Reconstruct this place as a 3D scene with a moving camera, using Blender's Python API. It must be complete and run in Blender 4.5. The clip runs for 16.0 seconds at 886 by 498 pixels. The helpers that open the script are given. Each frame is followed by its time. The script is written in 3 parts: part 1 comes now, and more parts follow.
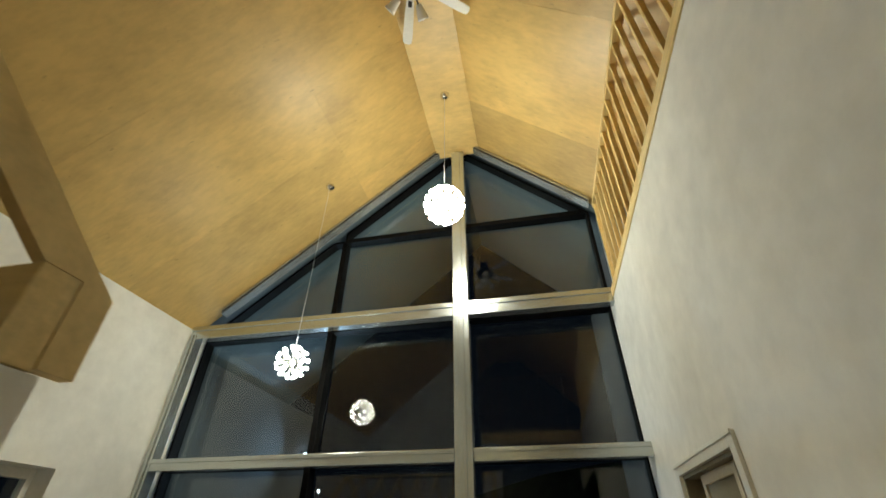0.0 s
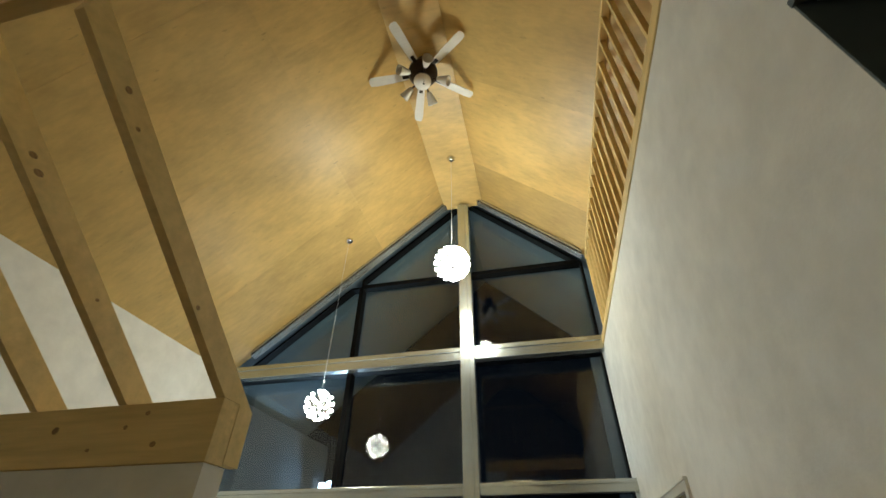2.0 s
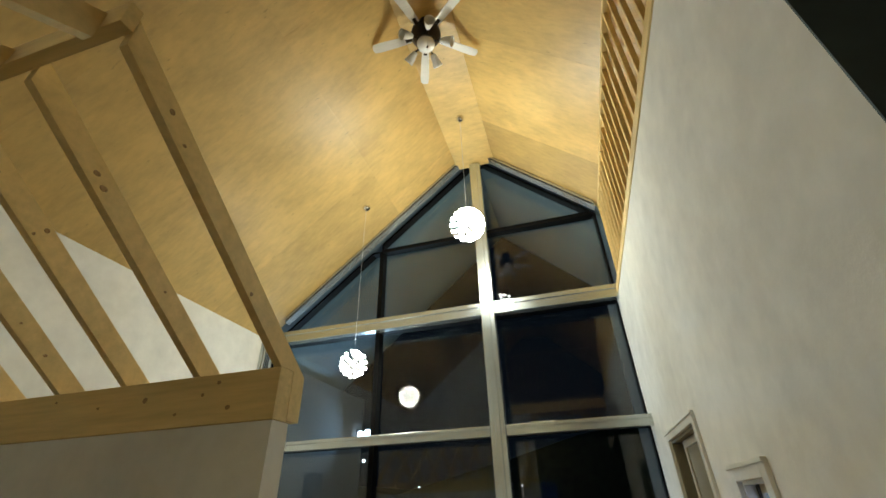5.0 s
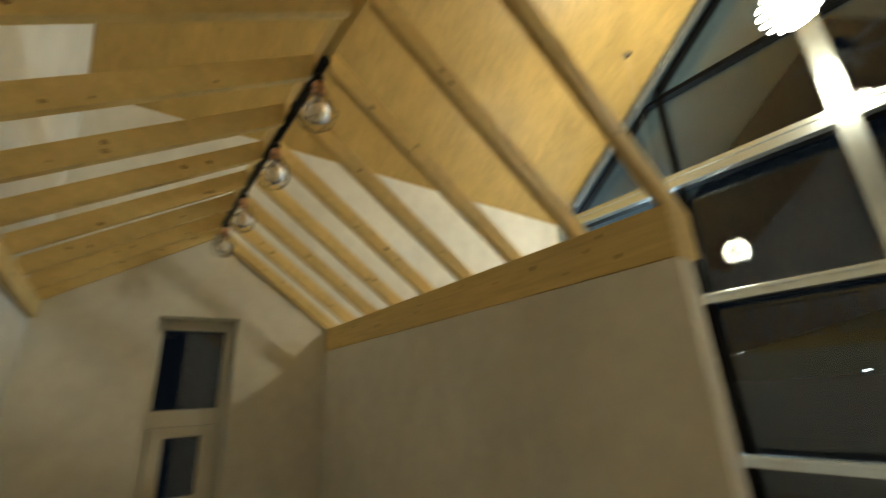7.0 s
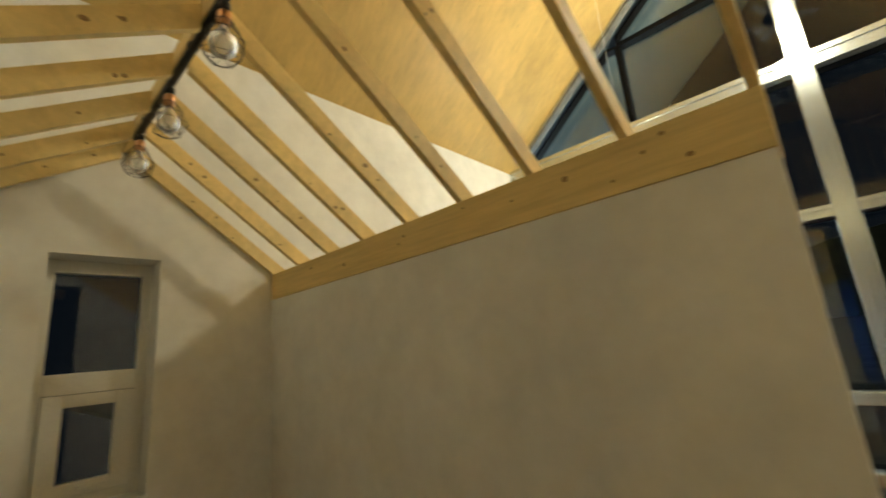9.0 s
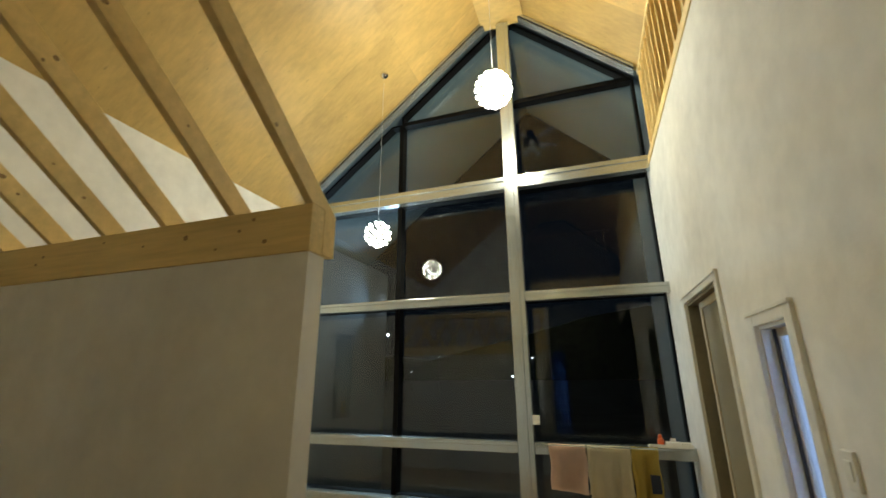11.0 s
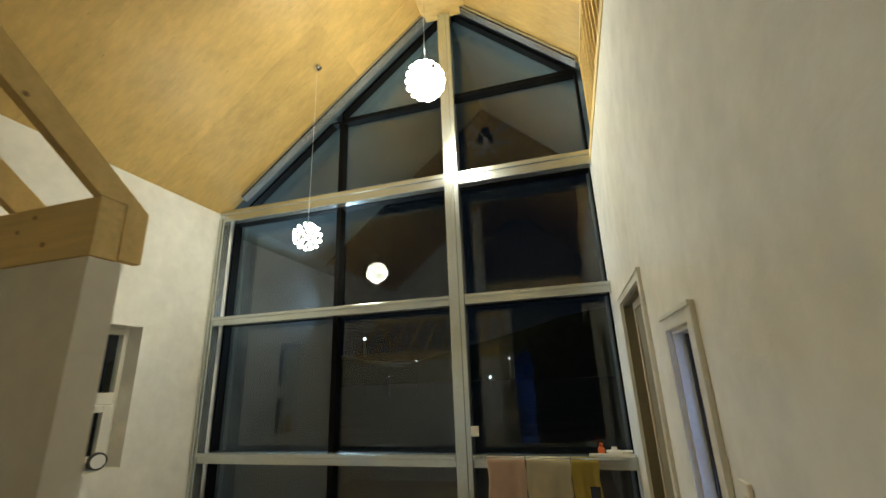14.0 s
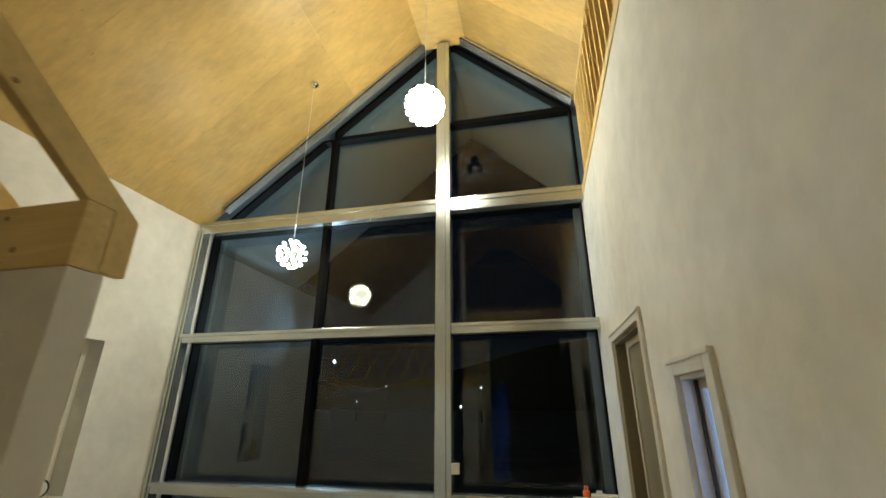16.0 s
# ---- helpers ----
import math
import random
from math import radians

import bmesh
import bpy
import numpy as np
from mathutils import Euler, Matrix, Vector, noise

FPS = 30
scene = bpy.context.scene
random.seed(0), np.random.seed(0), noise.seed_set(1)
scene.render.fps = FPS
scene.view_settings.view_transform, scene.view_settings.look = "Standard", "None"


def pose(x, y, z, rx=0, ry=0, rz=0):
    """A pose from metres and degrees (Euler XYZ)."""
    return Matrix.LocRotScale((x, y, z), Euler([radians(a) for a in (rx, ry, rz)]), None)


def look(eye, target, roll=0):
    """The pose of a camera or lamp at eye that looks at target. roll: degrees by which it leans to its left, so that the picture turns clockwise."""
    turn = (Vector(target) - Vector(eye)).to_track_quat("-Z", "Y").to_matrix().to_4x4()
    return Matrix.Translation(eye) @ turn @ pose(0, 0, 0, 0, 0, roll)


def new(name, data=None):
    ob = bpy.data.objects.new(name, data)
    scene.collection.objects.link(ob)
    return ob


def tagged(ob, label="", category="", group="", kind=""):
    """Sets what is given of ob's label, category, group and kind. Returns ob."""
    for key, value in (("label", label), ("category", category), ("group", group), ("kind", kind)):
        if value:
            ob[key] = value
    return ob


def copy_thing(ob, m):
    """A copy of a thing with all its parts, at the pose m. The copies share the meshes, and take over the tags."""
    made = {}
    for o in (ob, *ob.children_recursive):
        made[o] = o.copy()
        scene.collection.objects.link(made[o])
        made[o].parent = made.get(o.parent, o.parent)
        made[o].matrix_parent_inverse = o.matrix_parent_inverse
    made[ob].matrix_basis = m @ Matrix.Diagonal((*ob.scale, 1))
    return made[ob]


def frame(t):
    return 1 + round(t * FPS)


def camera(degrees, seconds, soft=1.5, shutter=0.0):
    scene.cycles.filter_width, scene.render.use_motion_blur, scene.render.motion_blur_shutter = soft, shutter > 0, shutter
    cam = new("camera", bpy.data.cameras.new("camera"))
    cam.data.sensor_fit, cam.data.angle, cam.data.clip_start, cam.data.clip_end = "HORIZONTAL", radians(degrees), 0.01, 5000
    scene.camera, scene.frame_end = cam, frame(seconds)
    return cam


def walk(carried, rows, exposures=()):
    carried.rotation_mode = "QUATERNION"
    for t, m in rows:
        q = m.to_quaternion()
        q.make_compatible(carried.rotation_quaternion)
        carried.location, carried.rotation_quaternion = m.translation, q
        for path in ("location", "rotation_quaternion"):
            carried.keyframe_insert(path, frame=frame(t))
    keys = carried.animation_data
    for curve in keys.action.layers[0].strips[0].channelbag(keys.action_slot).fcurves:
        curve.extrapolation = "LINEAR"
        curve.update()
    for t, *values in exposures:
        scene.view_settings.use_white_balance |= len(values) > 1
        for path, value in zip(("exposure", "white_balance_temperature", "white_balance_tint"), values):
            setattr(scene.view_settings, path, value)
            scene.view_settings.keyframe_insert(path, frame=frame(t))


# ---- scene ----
cam = camera(92.5, 16.0, shutter=0.5)
PATH = [
    (0, (0.317, 0.246, 1.77), (-0.026, 1.842, 2.926), 0.3),
    (0.5, (0.304, 0.055, 1.757), (-0.04, 1.625, 2.947), 0.1),
    (1, (0.31, -0.11, 1.761), (-0.035, 1.443, 2.972), 0.0),
    (1.5, (0.397, -0.245, 1.756), (0.046, 1.297, 2.981), 0.3),
    (2, (0.418, -0.382, 1.761), (0.063, 1.16, 2.985), 0.4),
    (2.5, (0.389, -0.466, 1.751), (0.037, 1.083, 2.966), 1.5),
    (3, (0.366, -0.529, 1.75), (0.022, 1.042, 2.939), 1.5),
    (3.5, (0.353, -0.577, 1.742), (0.019, 1.041, 2.87), 0.8),
    (6, (0.523, -0.512, 1.722), (-0.158, 1.077, 2.728), -3.1),
    (6.5, (0.406, -0.498, 1.676), (-0.535, 1.019, 2.578), -2.7),
    (7, (0.06, -0.609, 1.646), (-1.446, 0.54, 2.288), -3.0),
    (7.5, (-0.247, -0.634, 1.613), (-1.979, 0.177, 2.196), -0.4),
    (8, (-0.487, -0.645, 1.612), (-2.115, 0.398, 2.12), -0.8),
    (8.5, (-0.561, -0.674, 1.596), (-2.118, 0.491, 2.066), -2.3),
    (9, (-0.455, -0.607, 1.584), (-1.77, 0.83, 2.039), -5.1),
    (9.5, (-0.181, -0.516, 1.54), (-1.344, 1.053, 1.971), -3.3),
    (10, (0.072, -0.488, 1.549), (-0.735, 1.28, 2.019), -1.3),
    (10.2, (0.137, -0.493, 1.548), (-0.587, 1.306, 2.036), -0.2),
    (12.3, (0.64, -0.352, 1.695), (0.115, 1.44, 2.41), -1.7),
    (12.5, (0.657, -0.357, 1.698), (0.131, 1.429, 2.429), -2.0),
    (13, (0.733, -0.334, 1.691), (0.194, 1.448, 2.423), -2.0),
    (13.5, (0.73, -0.261, 1.669), (0.191, 1.566, 2.28), -2.6),
    (14, (0.712, -0.075, 1.651), (0.193, 1.765, 2.238), -2.3),
    (14.5, (0.725, 0.169, 1.67), (0.169, 1.989, 2.283), -1.6),
    (15, (0.732, 0.289, 1.686), (0.137, 2.098, 2.297), -1.1),
    (15.5, (0.691, 0.202, 1.691), (0.225, 2.039, 2.331), -2.2),
    (16, (0.578, -0.032, 1.691), (0.174, 1.798, 2.388), -0.0),
]
walk(cam, [(t, look(eye, target, roll)) for t, eye, target, roll in PATH],
     [(0, -0.1, 6200, 9), (2, -0.06, 6000, 9), (3.5, 0.02, 5900, 8), (6, 0.25, 5950, 8), (6.6, 0.25, 6200, 8), (7, 0.4, 6800, 8),
      (7.6, 0.85, 6600, 8), (8.1, 0.85, 6750, 8), (8.5, 0.85, 7200, 9), (9, 0.83, 7000, 9), (9.7, 0.75, 6600, 8), (10.2, 0.55, 6500, 8), (12.3, 0.24, 6400, 8), (16, 0.18, 6500, 9)])

# ---- world, lights ----
world = bpy.data.worlds.new("night_sky")
scene.world = world
world.use_nodes = True
world.node_tree.nodes["Background"].inputs[0].default_value = (0.30, 0.45, 0.70, 1)
world.node_tree.nodes["Background"].inputs[1].default_value = 0.006


def lamp(name, kind, place, energy, colour, size=0.1, target=None):
    data = bpy.data.lights.new(name, kind)
    data.energy, data.color = energy, colour
    if kind == "AREA":
        data.size = size
    else:
        data.shadow_soft_size = size
    ob = new(name, data)
    ob.matrix_world = look(place, target) if target else Matrix.Translation(place)
    return ob


WARM = (1.0, 0.985, 0.79)
GLOBE_LEFT = (-1.65, 3.378, 3.054)
GLOBE_RIDGE = (-0.281, 3.071, 4.299)
porch = lamp("porch_light", "SPOT", (-3.10, 6.80, 2.93), 82, (0.50, 0.76, 1.0), 0.06, (1.1, 1.6, 2.9))
porch.data.spot_size, porch.data.spot_blend = radians(135), 0.5
lamp("blue_room_light", "POINT", (2.3, 0.75, 1.2), 95, (0.36, 0.52, 1.0), 0.15)
# Fill lamp without a known source, added to brighten alcove and side walls.
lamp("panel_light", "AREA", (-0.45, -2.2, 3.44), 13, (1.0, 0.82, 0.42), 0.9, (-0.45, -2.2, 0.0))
lamp("back_room_light", "POINT", (0.3, -4.1, 1.2), 150, (0.14, 0.34, 1.0), 0.1)

# ---- sizes ----
XL, XR = -3.28, 1.125         # inner faces of the side walls
YW = 3.90                     # front of the silver window frame
YB = -1.068                   # wall behind the alcove, edge of the loft
YBACK = -3.2
EAVE = 3.74
WT = 3.655                     # top of the high wall under the loft screen


def zl(x):
    return 6.0 + 0.836 * (x + 0.565)


def zr(x):
    return 4.90 - 0.93 * (x - 1.11)


# ---- materials ----
def mat(name, base, rough=0.6, metal=0.0, vary=0.12, scale=(3, 3, 3), fine=(60, 60, 60), bump=0.1, dark=None, island=0.0,
        objects=0.0, spec=0.5, big=0.5, flecks=0.0):
    """A surface with broad stains, a fine grain and relief; sizes in waves a metre."""
    m = bpy.data.materials.new(name)
    m.use_nodes = True
    nt = m.node_tree
    n, l = nt.nodes, nt.links
    b = n["Principled BSDF"]
    b.inputs["Roughness"].default_value, b.inputs["Metallic"].default_value = rough, metal
    b.inputs["Specular IOR Level"].default_value = spec
    co = n.new("ShaderNodeTexCoord")

    def noisy(sc, detail, rough_=0.6):
        mp = n.new("ShaderNodeMapping")
        mp.inputs["Scale"].default_value = sc
        tx = n.new("ShaderNodeTexNoise")
        tx.inputs["Scale"].default_value, tx.inputs["Detail"].default_value, tx.inputs["Roughness"].default_value = 1.0, detail, rough_
        l.new(co.outputs["Object"], mp.inputs[0])
        l.new(mp.outputs[0], tx.inputs["Vector"])
        return tx.outputs["Fac"]

    a, f = noisy(scale, 4), noisy(fine, 6)
    lo = dark or tuple(c * (1 - 2 * vary) for c in base)
    hi = tuple(min(0.95, c * (1 + vary)) for c in base)
    mixv = n.new("ShaderNodeMath")
    mixv.operation = "MULTIPLY_ADD"
    l.new(a, mixv.inputs[0])
    mixv.inputs[1].default_value = big
    sub = n.new("ShaderNodeMath")
    sub.operation = "MULTIPLY"
    l.new(f, sub.inputs[0])
    sub.inputs[1].default_value = 1 - big
    l.new(sub.outputs[0], mixv.inputs[2])
    ramp = n.new("ShaderNodeValToRGB")
    ramp.color_ramp.elements[0].position, ramp.color_ramp.elements[1].position = 0.34, 0.62
    ramp.color_ramp.elements[0].color, ramp.color_ramp.elements[1].color = (*lo, 1), (*hi, 1)
    l.new(mixv.outputs[0], ramp.inputs[0])
    out = ramp.outputs[0]
    if island or objects:
        src = n.new("ShaderNodeNewGeometry").outputs["Random Per Island"] if island else n.new("ShaderNodeObjectInfo").outputs["Random"]
        rng = n.new("ShaderNodeMapRange")
        rng.inputs["To Min"].default_value, rng.inputs["To Max"].default_value = 1 - (island or objects), 1 + (island or objects)
        l.new(src, rng.inputs["Value"])
        hsv = n.new("ShaderNodeHueSaturation")
        l.new(rng.outputs[0], hsv.inputs["Value"])
        l.new(out, hsv.inputs["Color"])
        out = hsv.outputs[0]
    if flecks:
        k = n.new("ShaderNodeMapRange")
        k.inputs["From Min"].default_value, k.inputs["From Max"].default_value = 0.69, 0.77
        k.inputs["To Min"].default_value, k.inputs["To Max"].default_value = 0.0, flecks
        l.new(noisy((9, 34, 9), 2), k.inputs["Value"])
        mx = n.new("ShaderNodeMix")
        mx.data_type = "RGBA"
        mx.inputs["B"].default_value = (*(c * 0.35 for c in base), 1)
        l.new(k.outputs[0], mx.inputs["Factor"])
        l.new(out, mx.inputs["A"])
        out = mx.outputs["Result"]
    l.new(out, b.inputs["Base Color"])
    if bump:
        bp = n.new("ShaderNodeBump")
        bp.inputs["Strength"].default_value, bp.inputs["Distance"].default_value = bump, 0.01
        l.new(f, bp.inputs["Height"])
        l.new(bp.outputs[0], b.inputs["Normal"])
    return m


PLASTER = mat("white_plaster", (0.84, 0.822, 0.765), 0.85, vary=0.065, scale=(1.3, 1.3, 1.3), fine=(7, 7, 7), bump=0.35, big=0.6)
PLY = mat("plywood", (0.60, 0.402, 0.135), 0.45, vary=0.11, scale=(1.9, 2.8, 1.9), fine=(7, 24, 7), bump=0.03, island=0.15, big=0.62, flecks=0.45)
PINE = mat("pine_timber", (0.80, 0.59, 0.245), 0.6, vary=0.09, scale=(1.2, 1.2, 1.2), fine=(30, 30, 30), bump=0.1, objects=0.10)
PINE_X = mat("pine_timber_long", (0.80, 0.59, 0.245), 0.6, vary=0.10, scale=(0.8, 4, 6), fine=(3, 50, 50), bump=0.1)
DARKWOOD = mat("dark_brown_wood", (0.24, 0.16, 0.09), 0.5, vary=0.15, scale=(2, 2, 2), fine=(30, 30, 30), bump=0.1)
KNOT = mat("pine_knot", (0.38, 0.22, 0.085), 0.6, vary=0.3, fine=(120, 120, 120))
SILVER = mat("brushed_aluminium", (0.58, 0.615, 0.60), 0.24, 0.85, vary=0.06, scale=(2, 2, 2), fine=(140, 140, 140), bump=0.03)
TRIM = mat("satin_aluminium", (0.66, 0.67, 0.64), 0.27, 0.8, vary=0.06, scale=(2, 2, 2), fine=(140, 140, 140), bump=0.03)
BLACK = mat("black_frame", (0.004, 0.004, 0.004), 0.6, vary=0.2, bump=0.02, spec=0.07)
VINYL = mat("white_vinyl", (0.80, 0.785, 0.72), 0.35, vary=0.04, bump=0.02)
# Wall grey darkened so that its colour carries the unlit rooms' shade.
SHADEWALL = mat("shade_grey_wall", (0.075, 0.085, 0.085), 0.85, vary=0.08, bump=0.2, fine=(9, 9, 9))
FLOOR = mat("oak_floor", (0.36, 0.24, 0.13), 0.4, vary=0.2, scale=(1, 6, 1), fine=(6, 60, 6), objects=0.12)
BRONZE = mat("dark_bronze", (0.035, 0.026, 0.02), 0.35, 0.8, vary=0.2, bump=0.03)
BLADE = mat("pale_blade", (0.78, 0.74, 0.66), 0.45, vary=0.06, fine=(8, 90, 8), bump=0.05)
BLACKSTEEL = mat("black_steel", (0.015, 0.015, 0.016), 0.4, 0.6, vary=0.2, bump=0.05)
COPPER = mat("copper", (0.60, 0.34, 0.20), 0.3, 1.0, vary=0.1, bump=0.03)
CHROME = mat("chrome", (0.75, 0.74, 0.72), 0.12, 1.0, vary=0.04, bump=0.0)
# Cool light of the porch lamp is mixed into this board colour.
SOFFIT = mat("cool_tint_board", (0.085, 0.115, 0.13), 0.7, vary=0.1, scale=(1, 3, 1), fine=(8, 40, 8))
# Pale render coloured near black, the unlit night put into its base.
NIGHT_RENDER = mat("night_dark_render", (0.08, 0.09, 0.10), 0.9, vary=0.1, fine=(40, 40, 40), bump=0.3)
GROUND = mat("gravel_ground", (0.10, 0.095, 0.085), 0.95, vary=0.3, scale=(0.5, 0.5, 0.5), fine=(30, 30, 30), bump=0.5)
PINK = mat("pink_terry", (0.84, 0.60, 0.45), 0.95, vary=0.1, fine=(300, 300, 300), bump=0.7)
CREAM = mat("cream_terry", (0.82, 0.72, 0.49), 0.95, vary=0.1, fine=(300, 300, 300), bump=0.7)
MUSTARD = mat("mustard_terry", (0.62, 0.46, 0.10), 0.95, vary=0.12, fine=(300, 300, 300), bump=0.7)
NAVY = mat("dark_print", (0.03, 0.035, 0.05), 0.9, vary=0.2, fine=(300, 300, 300), bump=0.5)
ORANGE = mat("orange_plastic", (0.75, 0.14, 0.03), 0.35, vary=0.05, bump=0.0)
YELLOW = mat("yellow_card", (0.75, 0.50, 0.05), 0.5, vary=0.06, bump=0.02)
TAN = mat("tan_glaze", (0.42, 0.30, 0.14), 0.35, vary=0.12, bump=0.02)
PAPER = mat("white_paper", (0.78, 0.77, 0.74), 0.7, vary=0.04, bump=0.05)
RUBBER = mat("dark_plastic", (0.03, 0.03, 0.032), 0.5, vary=0.1, bump=0.02)
BARK = mat("dark_foliage", (0.03, 0.045, 0.02), 0.9, vary=0.3, scale=(0.3, 0.3, 0.3), fine=(3, 3, 3))


def glass(name, tint=(1, 1, 1), rough=0.0):
    m = bpy.data.materials.new(name)
    m.use_nodes = True
    b = m.node_tree.nodes["Principled BSDF"]
    b.inputs["Base Color"].default_value = (*tint, 1)
    b.inputs["Transmission Weight"].default_value, b.inputs["Roughness"].default_value, b.inputs["IOR"].default_value = 1.0, rough, 1.5
    return m


GLASS = glass("window_glass", (0.86, 0.93, 0.93))
BULB = glass("bulb_glass", (0.97, 0.96, 0.94), 0.55)
STILE = mat("beige_stile", (0.58, 0.50, 0.36), 0.5, vary=0.05, bump=0.02)
FROST = mat("frosted_glass", (0.80, 0.77, 0.70), 0.25, vary=0.04, bump=0.0)


def glow(name, colour, strength):
    m = bpy.data.materials.new(name)
    m.use_nodes = True
    nt = m.node_tree
    nt.nodes.remove(nt.nodes["Principled BSDF"])
    e = nt.nodes.new("ShaderNodeEmission")
    e.inputs[0].default_value, e.inputs[1].default_value = (*colour, 1), strength
    nt.links.new(e.outputs[0], nt.nodes["Material Output"].inputs[0])
    return m


LED_SMALL = glow("led_petal_small", WARM, 104.0)
LED_LARGE = glow("led_petal_large", WARM, 143.0)
LEDCOOL = glow("cool_led", (0.75, 0.88, 1.0), 14.0)
STREET = glow("street_led", (0.80, 0.92, 1.0), 14.0)


# ---- building helpers ----
def box(bm, a, b, bevel=0.0):
    a, b = [min(p, q) for p, q in zip(a, b)], [max(p, q) for p, q in zip(a, b)]
    vs = [bm.verts.new((x, y, z)) for x in (a[0], b[0]) for y in (a[1], b[1]) for z in (a[2], b[2])]
    fs = [bm.faces.new([vs[i] for i in f]) for f in ((0, 1, 3, 2), (4, 6, 7, 5), (0, 4, 5, 1), (2, 3, 7, 6), (0, 2, 6, 4), (1, 5, 7, 3))]
    if bevel:
        es = list({e for f in fs for e in f.edges})
        bmesh.ops.bevel(bm, geom=es, offset=bevel, segments=2, affect="EDGES", profile=0.6)
    return bm


def boxes(*pairs, bevel=0.0):
    bm = bmesh.new()
    for a, b in pairs:
        box(bm, a, b, bevel)
    return bm


def prism(bm, poly, axis, a, b):
    """A flat outline, pushed out along an axis from a to b."""
    def at(p, v):
        q = list(p)
        q.insert(axis, v)
        return q
    lo, hi = [bm.verts.new(at(p, a)) for p in poly], [bm.verts.new(at(p, b)) for p in poly]
    n = len(poly)
    bm.faces.new(lo), bm.faces.new(hi[::-1])
    for i in range(n):
        bm.faces.new((lo[i], lo[(i + 1) % n], hi[(i + 1) % n], hi[i]))
    bmesh.ops.recalc_face_normals(bm, faces=bm.faces)
    return bm


def lathe(bm, profile, place=(0, 0, 0), seg=24, turn=None):
    rings = []
    turn = turn or Matrix.Identity(4)
    for r, z in profile:
        rings.append([bm.verts.new(Vector(place) + turn @ Vector((r * math.cos(2 * math.pi * i / seg), r * math.sin(2 * math.pi * i / seg), z))) for i in range(seg)])
    for p, q in zip(rings, rings[1:]):
        for i in range(seg):
            f = bm.faces.new((p[i], p[(i + 1) % seg], q[(i + 1) % seg], q[i]))
            f.smooth = True
    bm.faces.new(rings[0][::-1]), bm.faces.new(rings[-1])
    return bm


def rod(bm, a, b, r, seg=8):
    a, b = Vector(a), Vector(b)
    turn = (b - a).to_track_quat("Z", "Y").to_matrix().to_4x4()
    return lathe(bm, [(r, 0), (r, (b - a).length)], a, seg, turn)


def part(name, bm, material, parent=None, label=""):
    me = bpy.data.meshes.new(name)
    bm.normal_update()
    bm.to_mesh(me)
    bm.free()
    me.materials.append(material)
    ob = new(name, me)
    if parent:
        ob.parent = parent
        ob.matrix_parent_inverse = Matrix.Identity(4)
    if label:
        ob["label"] = label
    return ob


def thing(name, label, category, group="", kind="", place=(0, 0, 0)):
    ob = new(name)
    ob.location = place
    ob.empty_display_size = 0.1
    return tagged(ob, label, category, group, kind)


def solid(name, bm, material, label, category, kind="structure"):
    return tagged(part(name, bm, material), label, category, "", kind)


# ---- structure ----
T = 0.3
# left wall with the two narrow window recesses
NICHES = ((-0.435, 0.048, 0.97, 2.225), (2.650, 3.133, 0.998, 2.253))
wl = []
cuts = sorted(NICHES)
ys = [YBACK] + [v for c in cuts for v in c[:2]] + [4.25]
for i in range(0, len(ys), 2):
    wl.append(((XL - T, ys[i], 0), (XL, ys[i + 1], EAVE)))
for y0, y1, z0, z1 in cuts:
    wl.append(((XL - T, y0, 0), (XL, y1, z0)))
    wl.append(((XL - T, y0, z1), (XL, y1, EAVE)))
solid("wall_west", boxes(*wl), PLASTER, "white trowelled plaster wall with two narrow window recesses", "wall")

# right wall: a dark opening at the near end, a sliding door and a narrow inner window
OPEN_Y, OPEN_Z = 0.233, 2.838
D1, D2 = (2.432, 3.345, 0.0, 2.133), (1.576, 1.930, 0.80, 1.807)
TR = 0.16
er = [((XR, OPEN_Y, 0), (XR + TR, D2[0], WT)), ((XR, D2[1], 0), (XR + TR, D1[0], WT)), ((XR, D1[1], 0), (XR + TR, 4.25, WT)),
      ((XR, YBACK, OPEN_Z), (XR + TR, OPEN_Y, WT)),
      ((XR, D2[0], 0), (XR + TR, D2[1], D2[2])), ((XR, D2[0], D2[3]), (XR + TR, D2[1], WT)), ((XR, D1[0], D1[3]), (XR + TR, D1[1], WT))]
solid("wall_east", boxes(*er), PLASTER, "tall white trowelled plaster wall below the slatted loft screen", "wall")

# rear walls
bm = bmesh.new()
prism(bm, [(XL, 0), (-1.0, 0), (-1.0, zl(-1.0)), (XL, EAVE)], 1, YB - 0.15, YB)
box(bm, (-1.0, YB - 0.15, 0), (-0.49, YB, 3.5))
solid("wall_north", bm, PLASTER, "white plaster wall that closes the alcove end", "wall")
bm = bmesh.new()
prism(bm, [(XL, 0), (-1.05, 0), (-1.05, zl(-1.05)), (XL, EAVE)], 1, YBACK - 0.2, YBACK)
prism(bm, [(-1.05, 2.25), (-0.3, 2.25), (-0.3, 6.15), (-1.05, zl(-1.05))], 1, YBACK - 0.2, YBACK)
prism(bm, [(-0.3, 0), (3.2, 0), (3.2, zr(3.2)), (-0.3, 6.15)], 1, YBACK - 0.2, YBACK)
solid("wall_south", bm, SHADEWALL, "plain gable wall with a doorway at the far end, shade put into its colour", "wall")
